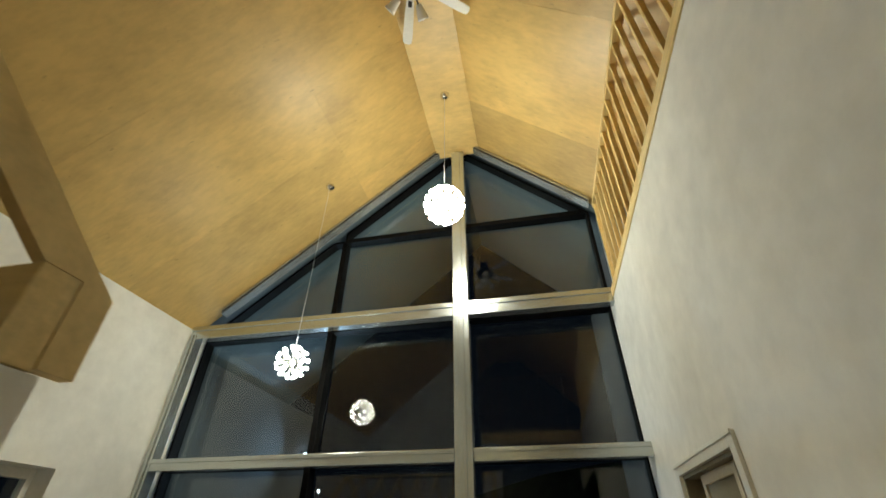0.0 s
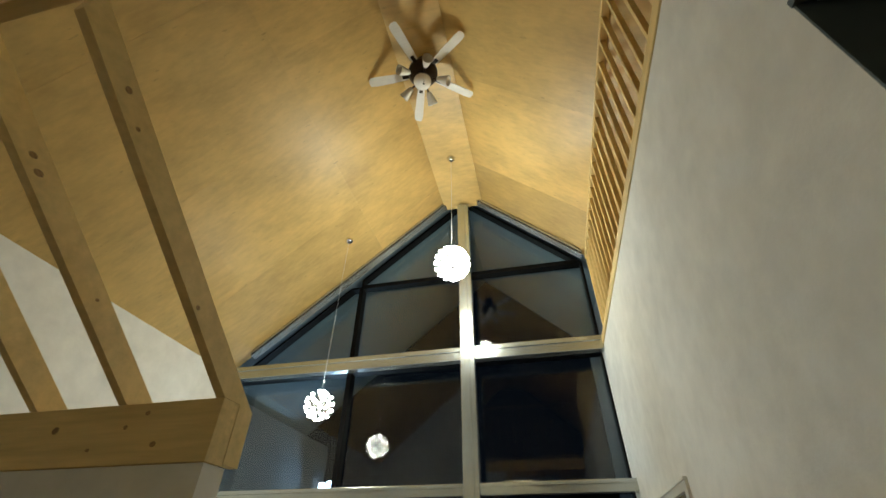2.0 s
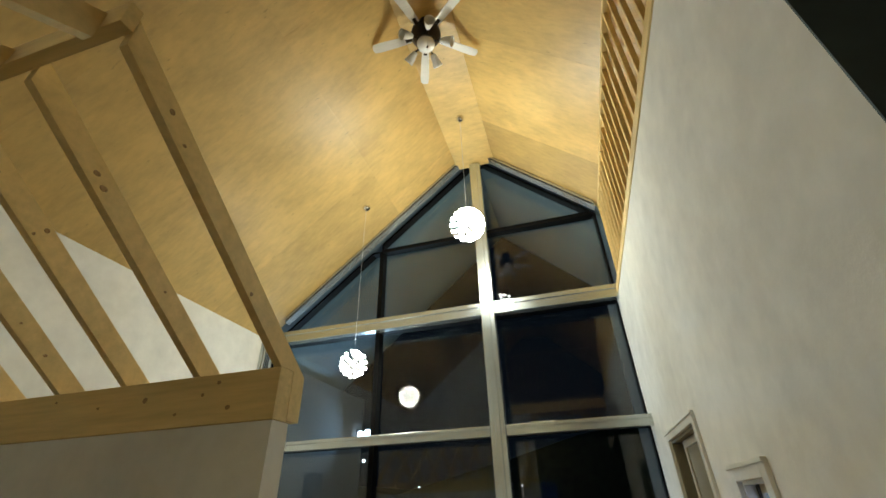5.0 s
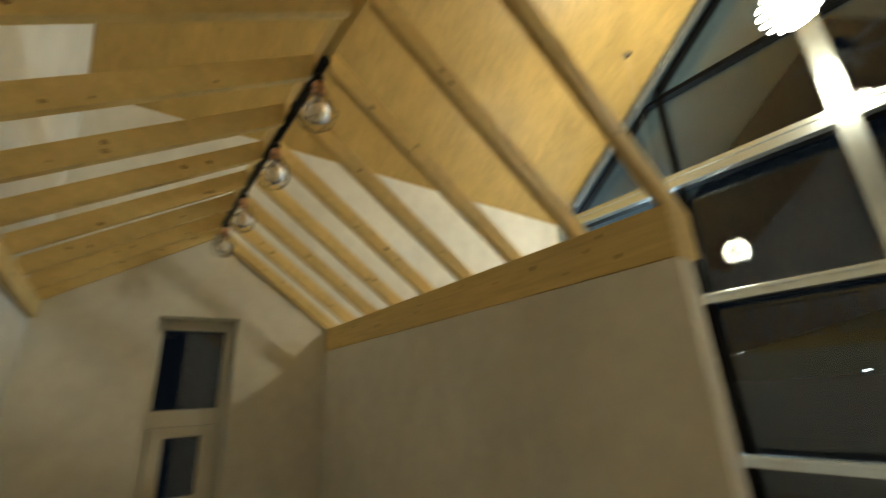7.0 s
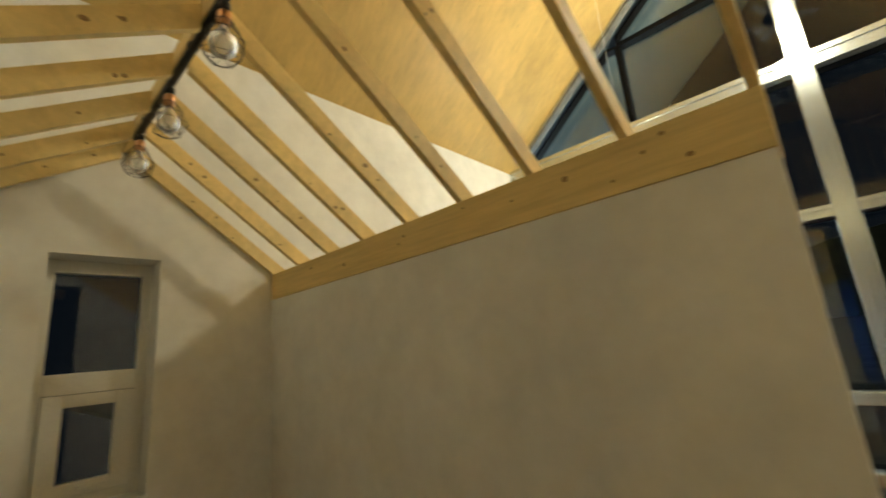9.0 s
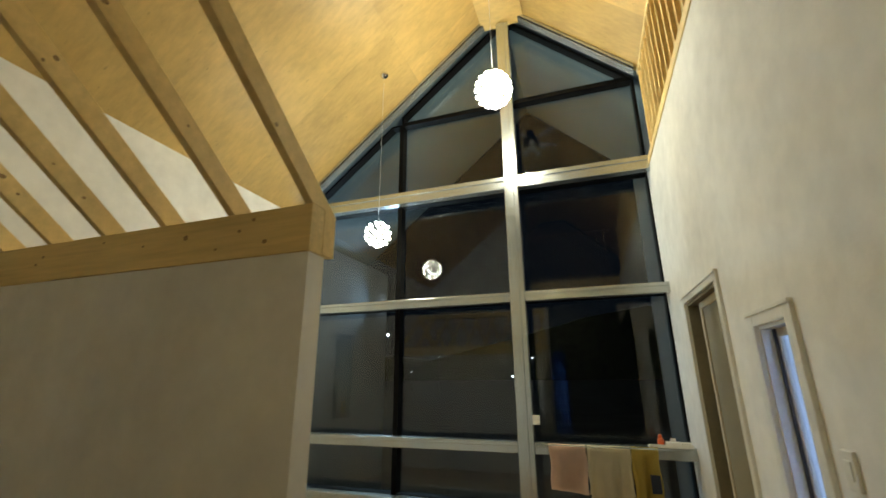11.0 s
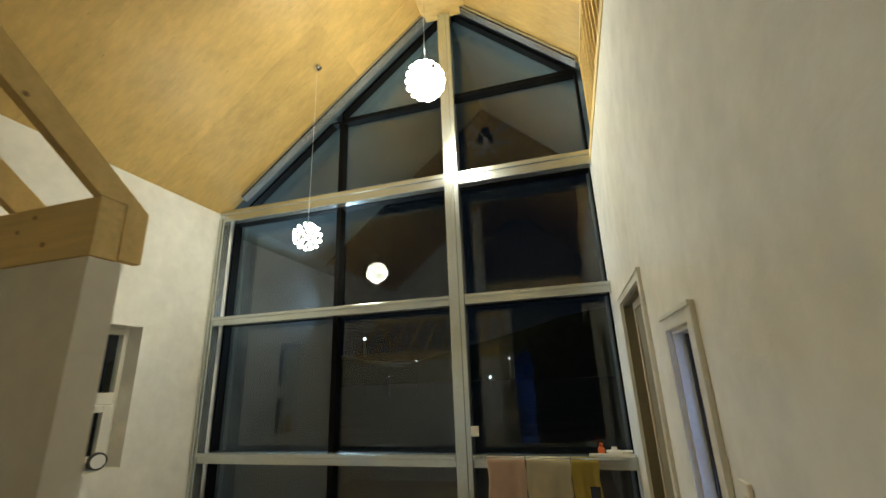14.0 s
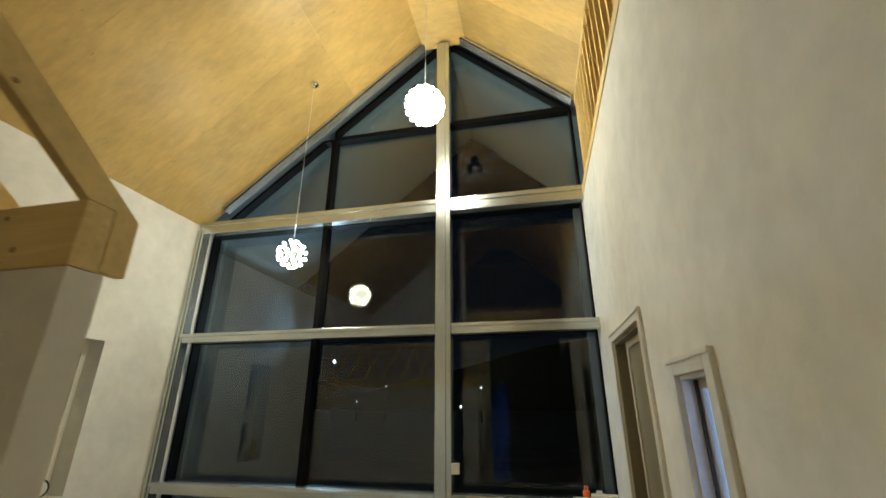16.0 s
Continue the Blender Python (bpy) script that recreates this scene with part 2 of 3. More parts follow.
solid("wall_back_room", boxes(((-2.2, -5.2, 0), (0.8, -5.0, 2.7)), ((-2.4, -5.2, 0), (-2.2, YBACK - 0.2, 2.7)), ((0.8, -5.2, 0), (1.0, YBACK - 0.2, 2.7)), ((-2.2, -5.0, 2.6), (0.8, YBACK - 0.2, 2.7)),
                              ((-2.4, -5.2, -0.2), (1.0, YBACK - 0.2, 0.0))), SHADEWALL, "plain small back room behind the doorway", "wall")
solid("wall_hall", boxes(((3.2, YBACK, 0), (3.4, 4.25, 3.9))), SHADEWALL, "plain wall beyond the openings, its shade put into the colour", "wall")
# Unseen piece at y 2.2 is added to keep blue light off the door.
solid("wall_partition", boxes(((XR + TR, OPEN_Y + 0.01, 0), (3.2, OPEN_Y + 0.11, 3.55)), ((XR + TR, 4.1, 0), (3.2, 4.25, 3.55)), ((XR + TR, 2.2, 0), (3.2, 2.3, 3.55))), SHADEWALL,
      "plain inner walls of hall and side room, one added unseen to block light", "wall")

bm = bmesh.new()
prism(bm, [(XR + 0.09, 3.70), (3.2, 3.70), (3.2, zr(3.2)), (XR + 0.09, zr(XR + 0.09))], 1, 4.02, 4.2)
solid("wall_loft", bm, PLASTER, "white plaster gable end of the loft", "wall")

# ceilings: plywood sheets laid on both slopes
def sheets(name, label, x0, x1, zf, y0, y1, seam, wide, long, out):
    bm = bmesh.new()
    x, row = x0, 0
    while abs(x - x0) < abs(x1 - x0) - 1e-6:
        xe = x + math.copysign(min(wide, abs(x1 - x)), x1 - x0)
        y = seam + long + (0.5 * long if row % 2 else 0.0)
        while y > y0:
            a, b = max(y - long + 0.0006, y0), min(y - 0.0006, y1)
            if b > a:
                p = [(x, zf(x)), (xe, zf(xe)), (xe, zf(xe) + out), (x, zf(x) + out)]
                prism(bm, p, 1, a, b)
            y -= long
        x, row = xe + math.copysign(0.001, x1 - x0), row + 1
    return solid(name, bm, PLY, label, "ceiling")


sheets("ceiling_west", "honey-coloured plywood sheets on the long roof slope", XL, -0.56, zl, YBACK, 4.0, 3.0, 1.87, 1.22, 0.018)
sheets("ceiling_east", "honey-coloured plywood sheets on the short roof slope", 3.2, -0.03, zr, YBACK, 4.0, 2.6, 1.78, 1.22, 0.018)
bm = bmesh.new()
y = 4.0
while y > YBACK:
    box(bm, (-0.562, max(y - 2.44, YBACK), 5.94), (-0.022, y, 5.985))
    y -= 2.44
solid("ceiling_ridge", bm, PLY, "flat plywood strip along the ridge", "ceiling")
bm = bmesh.new()
prism(bm, [(XL - 0.6, zl(XL - 0.6) + 0.04), (-0.3, zl(-0.3) + 0.04), (-0.3, zl(-0.3) + 0.34), (XL - 0.6, zl(XL - 0.6) + 0.34)], 1, YBACK - 0.4, 6.45)
prism(bm, [(3.4, zr(3.4) + 0.04), (-0.3, zr(-0.3) + 0.04), (-0.3, zr(-0.3) + 0.34), (3.4, zr(3.4) + 0.34)], 1, YBACK - 0.4, 6.45)
solid("roof", bm, SOFFIT, "pitched roof with a deep porch overhang", "roof")

# loft floor and floors
solid("floor_loft", boxes(((XR + TR, YBACK, 3.56), (3.2, 4.25, 3.70)), ((-1.0, YBACK, 3.50), (XR + TR, YB, 3.70))), PLY, "loft floor deck of plywood", "floor")
FLOOR_OB = solid("floor", boxes(((XL - T, YBACK - 0.2, -0.2), (3.4, 4.25, 0.0))), FLOOR, "brown wooden floor", "floor")
solid("ground", boxes(((-400, 4.26, -0.5), (400, 900, -0.25))), GROUND, "dark gravel yard at night", "ground")
solid("wall_porch", boxes(((XL - 0.35, 4.26, -0.25), (XL - 0.06, 7.05, 3.55))), NIGHT_RENDER, "rendered porch side wall, night dark put into its colour", "wall")
solid("wall_porch_east", boxes(((XR + 0.14, 4.26, -0.25), (XR + 0.4, 6.3, 4.55))), NIGHT_RENDER, "rendered porch side wall of the house, night dark put into its colour", "wall")

# ---- the gable window ----
window = thing("window_1", "tall gable window with silver frame and black sashes", "window", kind="structure")
MX, TRANSOMS = -0.29, (0.40, 0.955, 2.385, 3.685)


for i, z in enumerate(TRANSOMS):
    h = 0.075 if i == 3 else 0.05
    bm = boxes(((XL + 0.01, YW, z - h), (MX - 0.078, YW + 0.10, z + h)), ((MX + 0.078, YW, z - h), (XR + 0.02, YW + 0.10, z + h)), bevel=0.004)
    box(bm, (XL + 0.01, YW - 0.012, z + h * 0.25), (MX - 0.078, YW + 0.002, z + h * 0.85), 0.003)
    box(bm, (MX + 0.078, YW - 0.012, z + h * 0.25), (XR - 0.002, YW + 0.002, z + h * 0.85), 0.003)
    part("transom", bm, SILVER, window)
bm = boxes(((MX - 0.075, YW - 0.01, 0), (MX + 0.075, YW + 0.11, 5.895)), bevel=0.005)
box(bm, (MX - 0.028, YW - 0.024, 0), (MX + 0.028, YW - 0.008, 5.89), 0.003)
part("mullion", bm, SILVER, window)
bm = boxes(((XL + 0.002, YW - 0.005, 0), (XL + 0.085, YW + 0.10, 3.66)), bevel=0.004)
box(bm, (XL + 0.03, YW - 0.02, 0), (XL + 0.055, YW, 3.66), 0.003)
part("jamb", bm, SILVER, window)
for zf, xa, xb in ((zl, XL + 0.30, -0.50), (zr, XR - 0.003, -0.09)):
    bm = bmesh.new()
    prism(bm, [(xa, zf(xa) - 0.004), (xb, zf(xb) - 0.004), (xb, zf(xb) - 0.088), (xa, zf(xa) - 0.088)], 1, YW, YW + 0.10)
    prism(bm, [(xa, zf(xa) - 0.03), (xb, zf(xb) - 0.03), (xb, zf(xb) - 0.06), (xa, zf(xa) - 0.06)], 1, YW - 0.014, YW + 0.002)
    trim = part("sloping_trim", bm, TRIM, window)
    bm = bmesh.new()
    for lo, hi in ((0.012, 0.026), (0.064, 0.078)):
        prism(bm, [(xa, zf(xa) - lo), (xb, zf(xb) - lo), (xb, zf(xb) - hi), (xa, zf(xa) - hi)], 1, YW - 0.004, YW + 0.002)
    part("gasket", bm, BLACK, trim, "thin black gasket lines")


def clip(poly, f):
    """The part of an outline in x and z that lies below the line z = f(x)."""
    res = []
    for p, q in zip(poly, poly[1:] + poly[:1]):
        dp, dq = f(p[0]) - p[1], f(q[0]) - q[1]
        if dp >= 0:
            res.append(p)
        if dp * dq < 0:
            s = dp / (dp - dq)
            res.append((p[0] + s * (q[0] - p[0]), p[1] + s * (q[1] - p[1])))
    return res


def area(poly):
    return abs(sum(p[0] * q[1] - q[0] * p[1] for p, q in zip(poly, poly[1:] + poly[:1]))) / 2


def inset(poly, d):
    """A convex outline moved inward by d."""
    c = [sum(p[k] for p in poly) / len(poly) for k in (0, 1)]
    lines = []
    for p, q in zip(poly, poly[1:] + poly[:1]):
        nx, nz = q[1] - p[1], p[0] - q[0]
        ln = math.hypot(nx, nz)
        nx, nz = nx / ln, nz / ln
        if nx * (c[0] - p[0]) + nz * (c[1] - p[1]) < 0:
            nx, nz = -nx, -nz
        lines.append((nx, nz, nx * p[0] + nz * p[1] + d))
    res = []
    for (a1, b1, c1), (a2, b2, c2) in zip(lines[-1:] + lines[:-1], lines):
        det = a1 * b2 - a2 * b1
        res.append(((c1 * b2 - c2 * b1) / det, (a1 * c2 - a2 * c1) / det))
    return res


GLASS_Y = 4.195
COLS = ((XL + 0.03, -1.745), (-1.745, MX), (MX, XR + 0.015))
ROWS = ((0.0, 0.40), (0.40, 0.955), (0.955, 2.385), (2.385, 3.685), (3.685, 4.865), (4.865, 6.1))
for x0, x1 in COLS:
    for z0, z1 in ROWS:
        poly = clip(clip([(x0, z0), (x1, z0), (x1, z1), (x0, z1)], lambda x: zl(x) - 0.03), lambda x: zr(x) - 0.03)
        poly = [p for i, p in enumerate(poly) if math.dist(p, poly[i - 1]) > 1e-4]
        if len(poly) < 3 or area(poly) < 0.06:
            continue
        inner = inset(poly, 0.028)
        if area(inner) > area(poly):
            continue
        bm = bmesh.new()
        n = len(poly)
        rings = [[bm.verts.new((p[0], yy, p[1])) for p in pl] for pl, yy in ((poly, 4.12), (inner, 4.12), (inner, 4.235), (poly, 4.235))]
        for k in range(4):
            for i in range(n):
                bm.faces.new((rings[k][i], rings[k][(i + 1) % n], rings[(k + 1) % 4][(i + 1) % n], rings[(k + 1) % 4][i]))
        bmesh.ops.recalc_face_normals(bm, faces=bm.faces)
        sash = part("sash_frame", bm, BLACK, window, "black aluminium sash frame")
        bm = bmesh.new()
        prism(bm, inset(poly, 0.024), 1, GLASS_Y, GLASS_Y + 0.008)
        part("pane", bm, GLASS, sash).visible_shadow = False


# ---- narrow recessed windows in the left wall ----
def narrow_window(name, dy, dz):
    w = thing(name, "narrow white vinyl window with a tilting lower sash in a deep recess", "window", kind="structure", place=(XL, dy, dz))
    y0, y1, z0, z1, xo = -0.345, 0.138, 0.98, 2.235, -0.175
    f = 0.045
    part("frame", boxes(((xo - 0.06, y0, z0), (xo + 0.005, y0 + f, z1)), ((xo - 0.06, y1 - f, z0), (xo + 0.005, y1, z1)),
                        ((xo - 0.06, y0 + f, z0), (xo + 0.005, y1 - f, z0 + 0.06)), ((xo - 0.06, y0 + f, z1 - 0.07), (xo + 0.005, y1 - f, z1)),
                        ((xo - 0.06, y0 + f, 1.53), (xo + 0.005, y1 - f, 1.635)), bevel=0.004), VINYL, w)
    part("pane", boxes(((xo - 0.035, y0 + f - 0.004, 1.631), (xo - 0.027, y1 - f + 0.004, z1 - 0.066))), GLASS, w).visible_shadow = False
    s = part("sash", boxes(((xo - 0.03, y0 + f + 0.003, 1.043), (xo + 0.028, y0 + f + 0.088, 1.527)), ((xo - 0.03, y1 - f - 0.088, 1.043), (xo + 0.028, y1 - f - 0.003, 1.527)),
                           ((xo - 0.03, y0 + f + 0.088, 1.043), (xo + 0.028, y1 - f - 0.088, 1.105)), ((xo - 0.03, y0 + f + 0.088, 1.465), (xo + 0.028, y1 - f - 0.088, 1.527)), bevel=0.005), VINYL, w)
    part("pane", boxes(((xo - 0.01, y0 + f + 0.085, 1.10), (xo - 0.002, y1 - f - 0.085, 1.47))), GLASS, s).visible_shadow = False
    part("handle", boxes(((xo + 0.028, -0.13, 1.062), (xo + 0.045, -0.07, 1.085)), ((xo + 0.045, -0.11, 1.067), (xo + 0.06, -0.02, 1.08)), bevel=0.003), VINYL, s)
    part("sill", boxes(((xo + 0.005, y0 + 0.001, z0 - 0.001), (-0.002, y1 - 0.001, z0 + 0.012)), bevel=0.003), VINYL, w)
    return w


narrow_window("window_2", -0.09, -0.01)
narrow_window("window_3", 2.995, 0.018)


# ---- openings of the right wall ----
def casing(bm, y0, y1, z0, z1, wide, sill):
    a, b = XR - 0.018, XR + 0.004
    box(bm, (a, y0 - wide, max(z0, 0)), (b, y0, z1 + wide), 0.004)
    box(bm, (a, y1, max(z0, 0)), (b, y1 + wide, z1 + wide), 0.004)
    box(bm, (a, y0, z1), (b, y1, z1 + wide), 0.004)
    box(bm, (a - 0.006, y0 - wide - 0.006, z1 + wide * 0.72), (a + 0.004, y1 + wide + 0.006, z1 + wide), 0.002)
    if sill:
        box(bm, (a - 0.02, y0 - wide, z0 - 0.04), (b, y1 + wide, z0), 0.004)
    return bm


door = thing("door_1", "white framed sliding door standing half open", "sliding door", kind="structure")
part("casing", casing(bmesh.new(), D1[0], D1[1], D1[2], D1[3], 0.062, False), VINYL, door)
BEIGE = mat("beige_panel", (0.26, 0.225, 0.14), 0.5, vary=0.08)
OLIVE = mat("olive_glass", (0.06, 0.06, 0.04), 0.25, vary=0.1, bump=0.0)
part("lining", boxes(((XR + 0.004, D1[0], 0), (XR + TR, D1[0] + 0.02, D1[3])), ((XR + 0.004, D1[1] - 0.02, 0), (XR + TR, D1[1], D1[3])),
                     ((XR + 0.004, D1[0] + 0.02, D1[3] - 0.02), (XR + TR, D1[1] - 0.02, D1[3]))), BEIGE, door, "dark beige lining")
DA, DB, DT = D1[0] + 0.021, D1[1] - 0.021, D1[3] - 0.022


def leaf(x0, x1, ya, yb, stile, frame, panel):
    """A framed sliding leaf: two stiles, two rails and a set-in panel."""
    lf = part("door_leaf", boxes(((XR + x0, ya, 0.01), (XR + x1, ya + stile, DT)), ((XR + x0, yb - stile, 0.01), (XR + x1, yb, DT)),
                                 ((XR + x0, ya + stile, 0.01), (XR + x1, yb - stile, 0.10)), ((XR + x0, ya + stile, DT - 0.05), (XR + x1, yb - stile, DT)), bevel=0.003), frame, door)
    xm = XR + (x0 + x1) / 2
    part("panel", boxes(((xm - 0.006, ya + stile, 0.10), (xm + 0.006, yb - stile, DT - 0.05))), panel, lf)
    return lf


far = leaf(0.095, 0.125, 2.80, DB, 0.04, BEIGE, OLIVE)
part("handle", boxes(((XR + 0.083, 2.812, 1.0), (XR + 0.0955, 2.828, 1.14)), bevel=0.002), RUBBER, far)
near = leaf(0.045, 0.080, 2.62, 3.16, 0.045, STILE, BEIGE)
part("handle", boxes(((XR + 0.036, 2.632, 0.98), (XR + 0.0455, 2.653, 1.16)), bevel=0.002), CHROME, near)
part("track", boxes(((XR + 0.035, DA, 0.002), (XR + 0.135, DB, 0.009)), bevel=0.001), SILVER, door)
inner = thing("window_4", "narrow inner window with white casing and blue light behind", "window", kind="structure")
part("casing", casing(bmesh.new(), D2[0], D2[1], D2[2], D2[3], 0.069, True), VINYL, inner)
part("lining", boxes(((XR + 0.004, D2[0], D2[2]), (XR + TR, D2[0] + 0.015, D2[3])), ((XR + 0.004, D2[1] - 0.015, D2[2]), (XR + TR, D2[1], D2[3])),
                     ((XR + 0.004, D2[0] + 0.015, D2[3] - 0.015), (XR + TR, D2[1] - 0.015, D2[3])), ((XR + 0.004, D2[0] + 0.015, D2[2]), (XR + TR, D2[1] - 0.015, D2[2] + 0.015))), VINYL, inner)
sash = part("sash", boxes(((XR + 0.058, D2[0] + 0.015, D2[2] + 0.015), (XR + 0.082, 1.625, D2[3] - 0.015)), ((XR + 0.058, 1.888, D2[2] + 0.015), (XR + 0.082, D2[1] - 0.015, D2[3] - 0.015)),
                          ((XR + 0.058, 1.625, D2[2] + 0.015), (XR + 0.082, 1.888, D2[2] + 0.06)), ((XR + 0.058, 1.625, D2[3] - 0.05), (XR + 0.082, 1.888, D2[3] - 0.015)), bevel=0.002), STILE, inner, "beige sash")
part("seal", boxes(((XR + 0.048, 1.894, D2[2] + 0.015), (XR + 0.0575, D2[1] - 0.015, D2[3] - 0.015))), RUBBER, sash, "dark rubber seal")
part("pane", boxes(((XR + 0.067, 1.622, D2[2] + 0.057), (XR + 0.072, 1.891, D2[3] - 0.047))), GLASS, sash)
# Thin dark sheets cover the plaster reveal, shade put in as parts.
solid("trim", boxes(((XR - 0.006, YBACK, OPEN_Z - 0.008), (XR + 0.010, OPEN_Y, OPEN_Z + 0.016)), ((XR + 0.010, YBACK, OPEN_Z - 0.004), (XR + TR, OPEN_Y, OPEN_Z - 0.0005)),
                    ((XR + 0.045, YBACK, OPEN_Z - 0.012), (XR + 0.055, OPEN_Y - 0.005, OPEN_Z - 0.0045)), ((XR - 0.002, OPEN_Y - 0.006, 0.005), (XR + TR, OPEN_Y - 0.0005, OPEN_Z - 0.0045))),
      SOFFIT, "metal trim lines and dark sheets added as shade inside the opening", "trim")

# ---- slatted loft screens ----
def screen(name, label, length, turn, base, wood, rails, step=0.163):
    """Upright slats between a base rail and a top rail; runs along its own x."""
    s = thing(name, label, "slatted screen")
    s.matrix_world = turn
    part("base_rail", boxes(((0, -0.014, base), (length, 0.075, base + 0.080)), bevel=0.005), rails, s)
    part("top_rail", boxes(((0, 0.030, 4.785), (length, 0.085, 4.835)), bevel=0.004), rails, s)
    n = int(length / step)
    slat = boxes(((-0.013, 0.034, base + 0.080), (0.013, 0.068, 4.785)), bevel=0.003)
    me = None
    for i in range(n):
        if me is None:
            ob = part("slat", slat, wood, s)
            me = ob.data
        else:
            ob = new("slat", me)
            ob.parent = s
        ob.location = (0.06 + i * step, 0, 0)
    return s


screen("loft_screen", "pale pine slatted screen standing on the high white wall", 4.0 - (-1.1), pose(XR + 0.005, 3.985, 0, 0, 0, -90), WT, PINE, PINE_X)
screen("loft_railing", "dark brown slatted railing along the loft edge", 2.0, pose(-0.95, YB - 0.09, 0), 3.70, DARKWOOD, DARKWOOD)

# ---- the alcove: stub wall, plates, rafters, ridge ----
XE = -0.490
solid("wall_stub", boxes(((XL, 0.706, 0), (XE - 0.003, 0.797, 2.003))), PLASTER, "low white plaster partition under a timber plate", "wall")
PF, RY = 0.703, -0.165      # inner face of the front plate, ridge line
FOOT, FOOT_N, PEAK = 2.178, 2.268, 2.812
rand = random.Random(4)


def knots(pts, axis, r, parent):
    turn = {0: pose(0, 0, 0, 0, 90, 0), 1: pose(0, 0, 0, 90, 0, 0)}[axis]
    for p in pts:
        k = r * rand.uniform(0.55, 1.25)
        bm = bmesh.new()
        lathe(bm, [(k, -0.0012), (k * 0.8, 0.0012)], (0, 0, 0), 9, turn)
        bmesh.ops.scale(bm, vec=(1, 1, rand.uniform(0.7, 1.0)) if axis else (1, rand.uniform(0.8, 1.4), 1), verts=bm.verts)
        part("knot", bm, KNOT, parent).location = p


def plate(name, y0, y1, z0, z1, face):
    p = thing(name, "knotty pine wall plate carrying the rafters", "timber beam")
    part("beam", boxes(((XL + 0.002, y0, z0), (XE, y1, z1)), bevel=0.003), PINE_X, p)
    pts = [(-0.902, 0.26), (-1.938, 0.47), (-1.283, 0.56), (-1.06, 0.62), (-0.68, 0.30), (-0.74, 0.82), (-1.52, 0.80), (-1.90, 0.65), (-2.4, 0.42), (-2.75, 0.7), (-0.80, 0.60)]
    knots([(x, face, z0 + u * (z1 - z0)) for x, u in pts], 1, 0.011, p)
    return p


plate("wall_plate", PF, 0.778, 2.005, FOOT, PF)
plate("wall_plate", YB + 0.002, -1.028, 2.172, FOOT_N, -1.028)
ridge = thing("ridge_board", "pine ridge board over the alcove", "timber beam")
part("board", boxes(((XL + 0.002, RY - 0.019, PEAK + 0.030), (XE, RY + 0.019, PEAK + 0.12)), bevel=0.002), PINE_X, ridge)


def under(side, y):
    """Height of a rafter's lower edge; side +1 falls towards the window."""
    yf, foot = (PF, FOOT) if side > 0 else (-1.028, FOOT_N)
    return foot + (PEAK - foot) * (yf - y) / (yf - RY)


def rafter_mesh(side, tail, d):
    """One rafter with its notch over the plate; outline in y and z."""
    ya = RY + side * 0.021
    if side > 0:
        pts = [(ya, under(1, ya)), (PF, FOOT + 0.001), (0.780, FOOT + 0.001), (0.780, 2.012), (tail, 2.012), (tail, under(1, tail) + d), (ya, under(1, ya) + d)]
    else:
        pts = [(ya, under(-1, ya)), (-1.028, FOOT_N + 0.001), (YB + 0.003, FOOT_N + 0.001), (YB + 0.003, under(-1, YB) + d), (ya, under(-1, ya) + d)]
    bm = bmesh.new()
    prism(bm, pts, 0, -0.015, 0.015)
    return bm


right_me = left_me = None
for i in range(9):
    x = XE - 0.015 - 0.3445 * i
    for side in (1, -1):
        r = thing("rafter", "bare knotty pine rafter over the alcove", "rafter", "alcove rafters", place=(x if side > 0 or i == 8 else x - 0.07, 0, 0))
        if i == 0:
            ob = part("timber", rafter_mesh(side, 0.849, 0.100 if side > 0 else 0.106), PINE, r)
            if side > 0:
                right_me = ob.data
            else:
                left_me = ob.data
        elif i == 8 and side < 0:
            ob = part("timber", rafter_mesh(side, 0, 0.19), PINE, r)
        else:
            ob = new("timber", right_me if side > 0 else left_me)
            ob.parent = r
        pts = []
        for _ in range(3):
            y = rand.uniform(0.0, 0.6) if side > 0 else rand.uniform(-0.9, -0.3)
            z = under(side, y) + rand.uniform(0.02, 0.075)
            pts.append((0.015, y, z))
        knots(pts, 0, 0.0095, r)

# ---- track with cage lamps under the ridge ----
TZ = PEAK + 0.012
track = thing("track_light_bar", "black conduit bar hung under the ridge, lamps unlit", "light bar")
bm = bmesh.new()
rod(bm, (-3.02, RY, TZ), (-1.166, RY, TZ), 0.017, 12)
part("conduit", bm, BLACKSTEEL, track)
for x in (-2.8, -2.1, -1.5):
    bm = bmesh.new()
    rod(bm, (x, RY, TZ), (x, RY, PEAK + 0.031), 0.021, 10)
    part("bracket", bm, BLACKSTEEL, track)


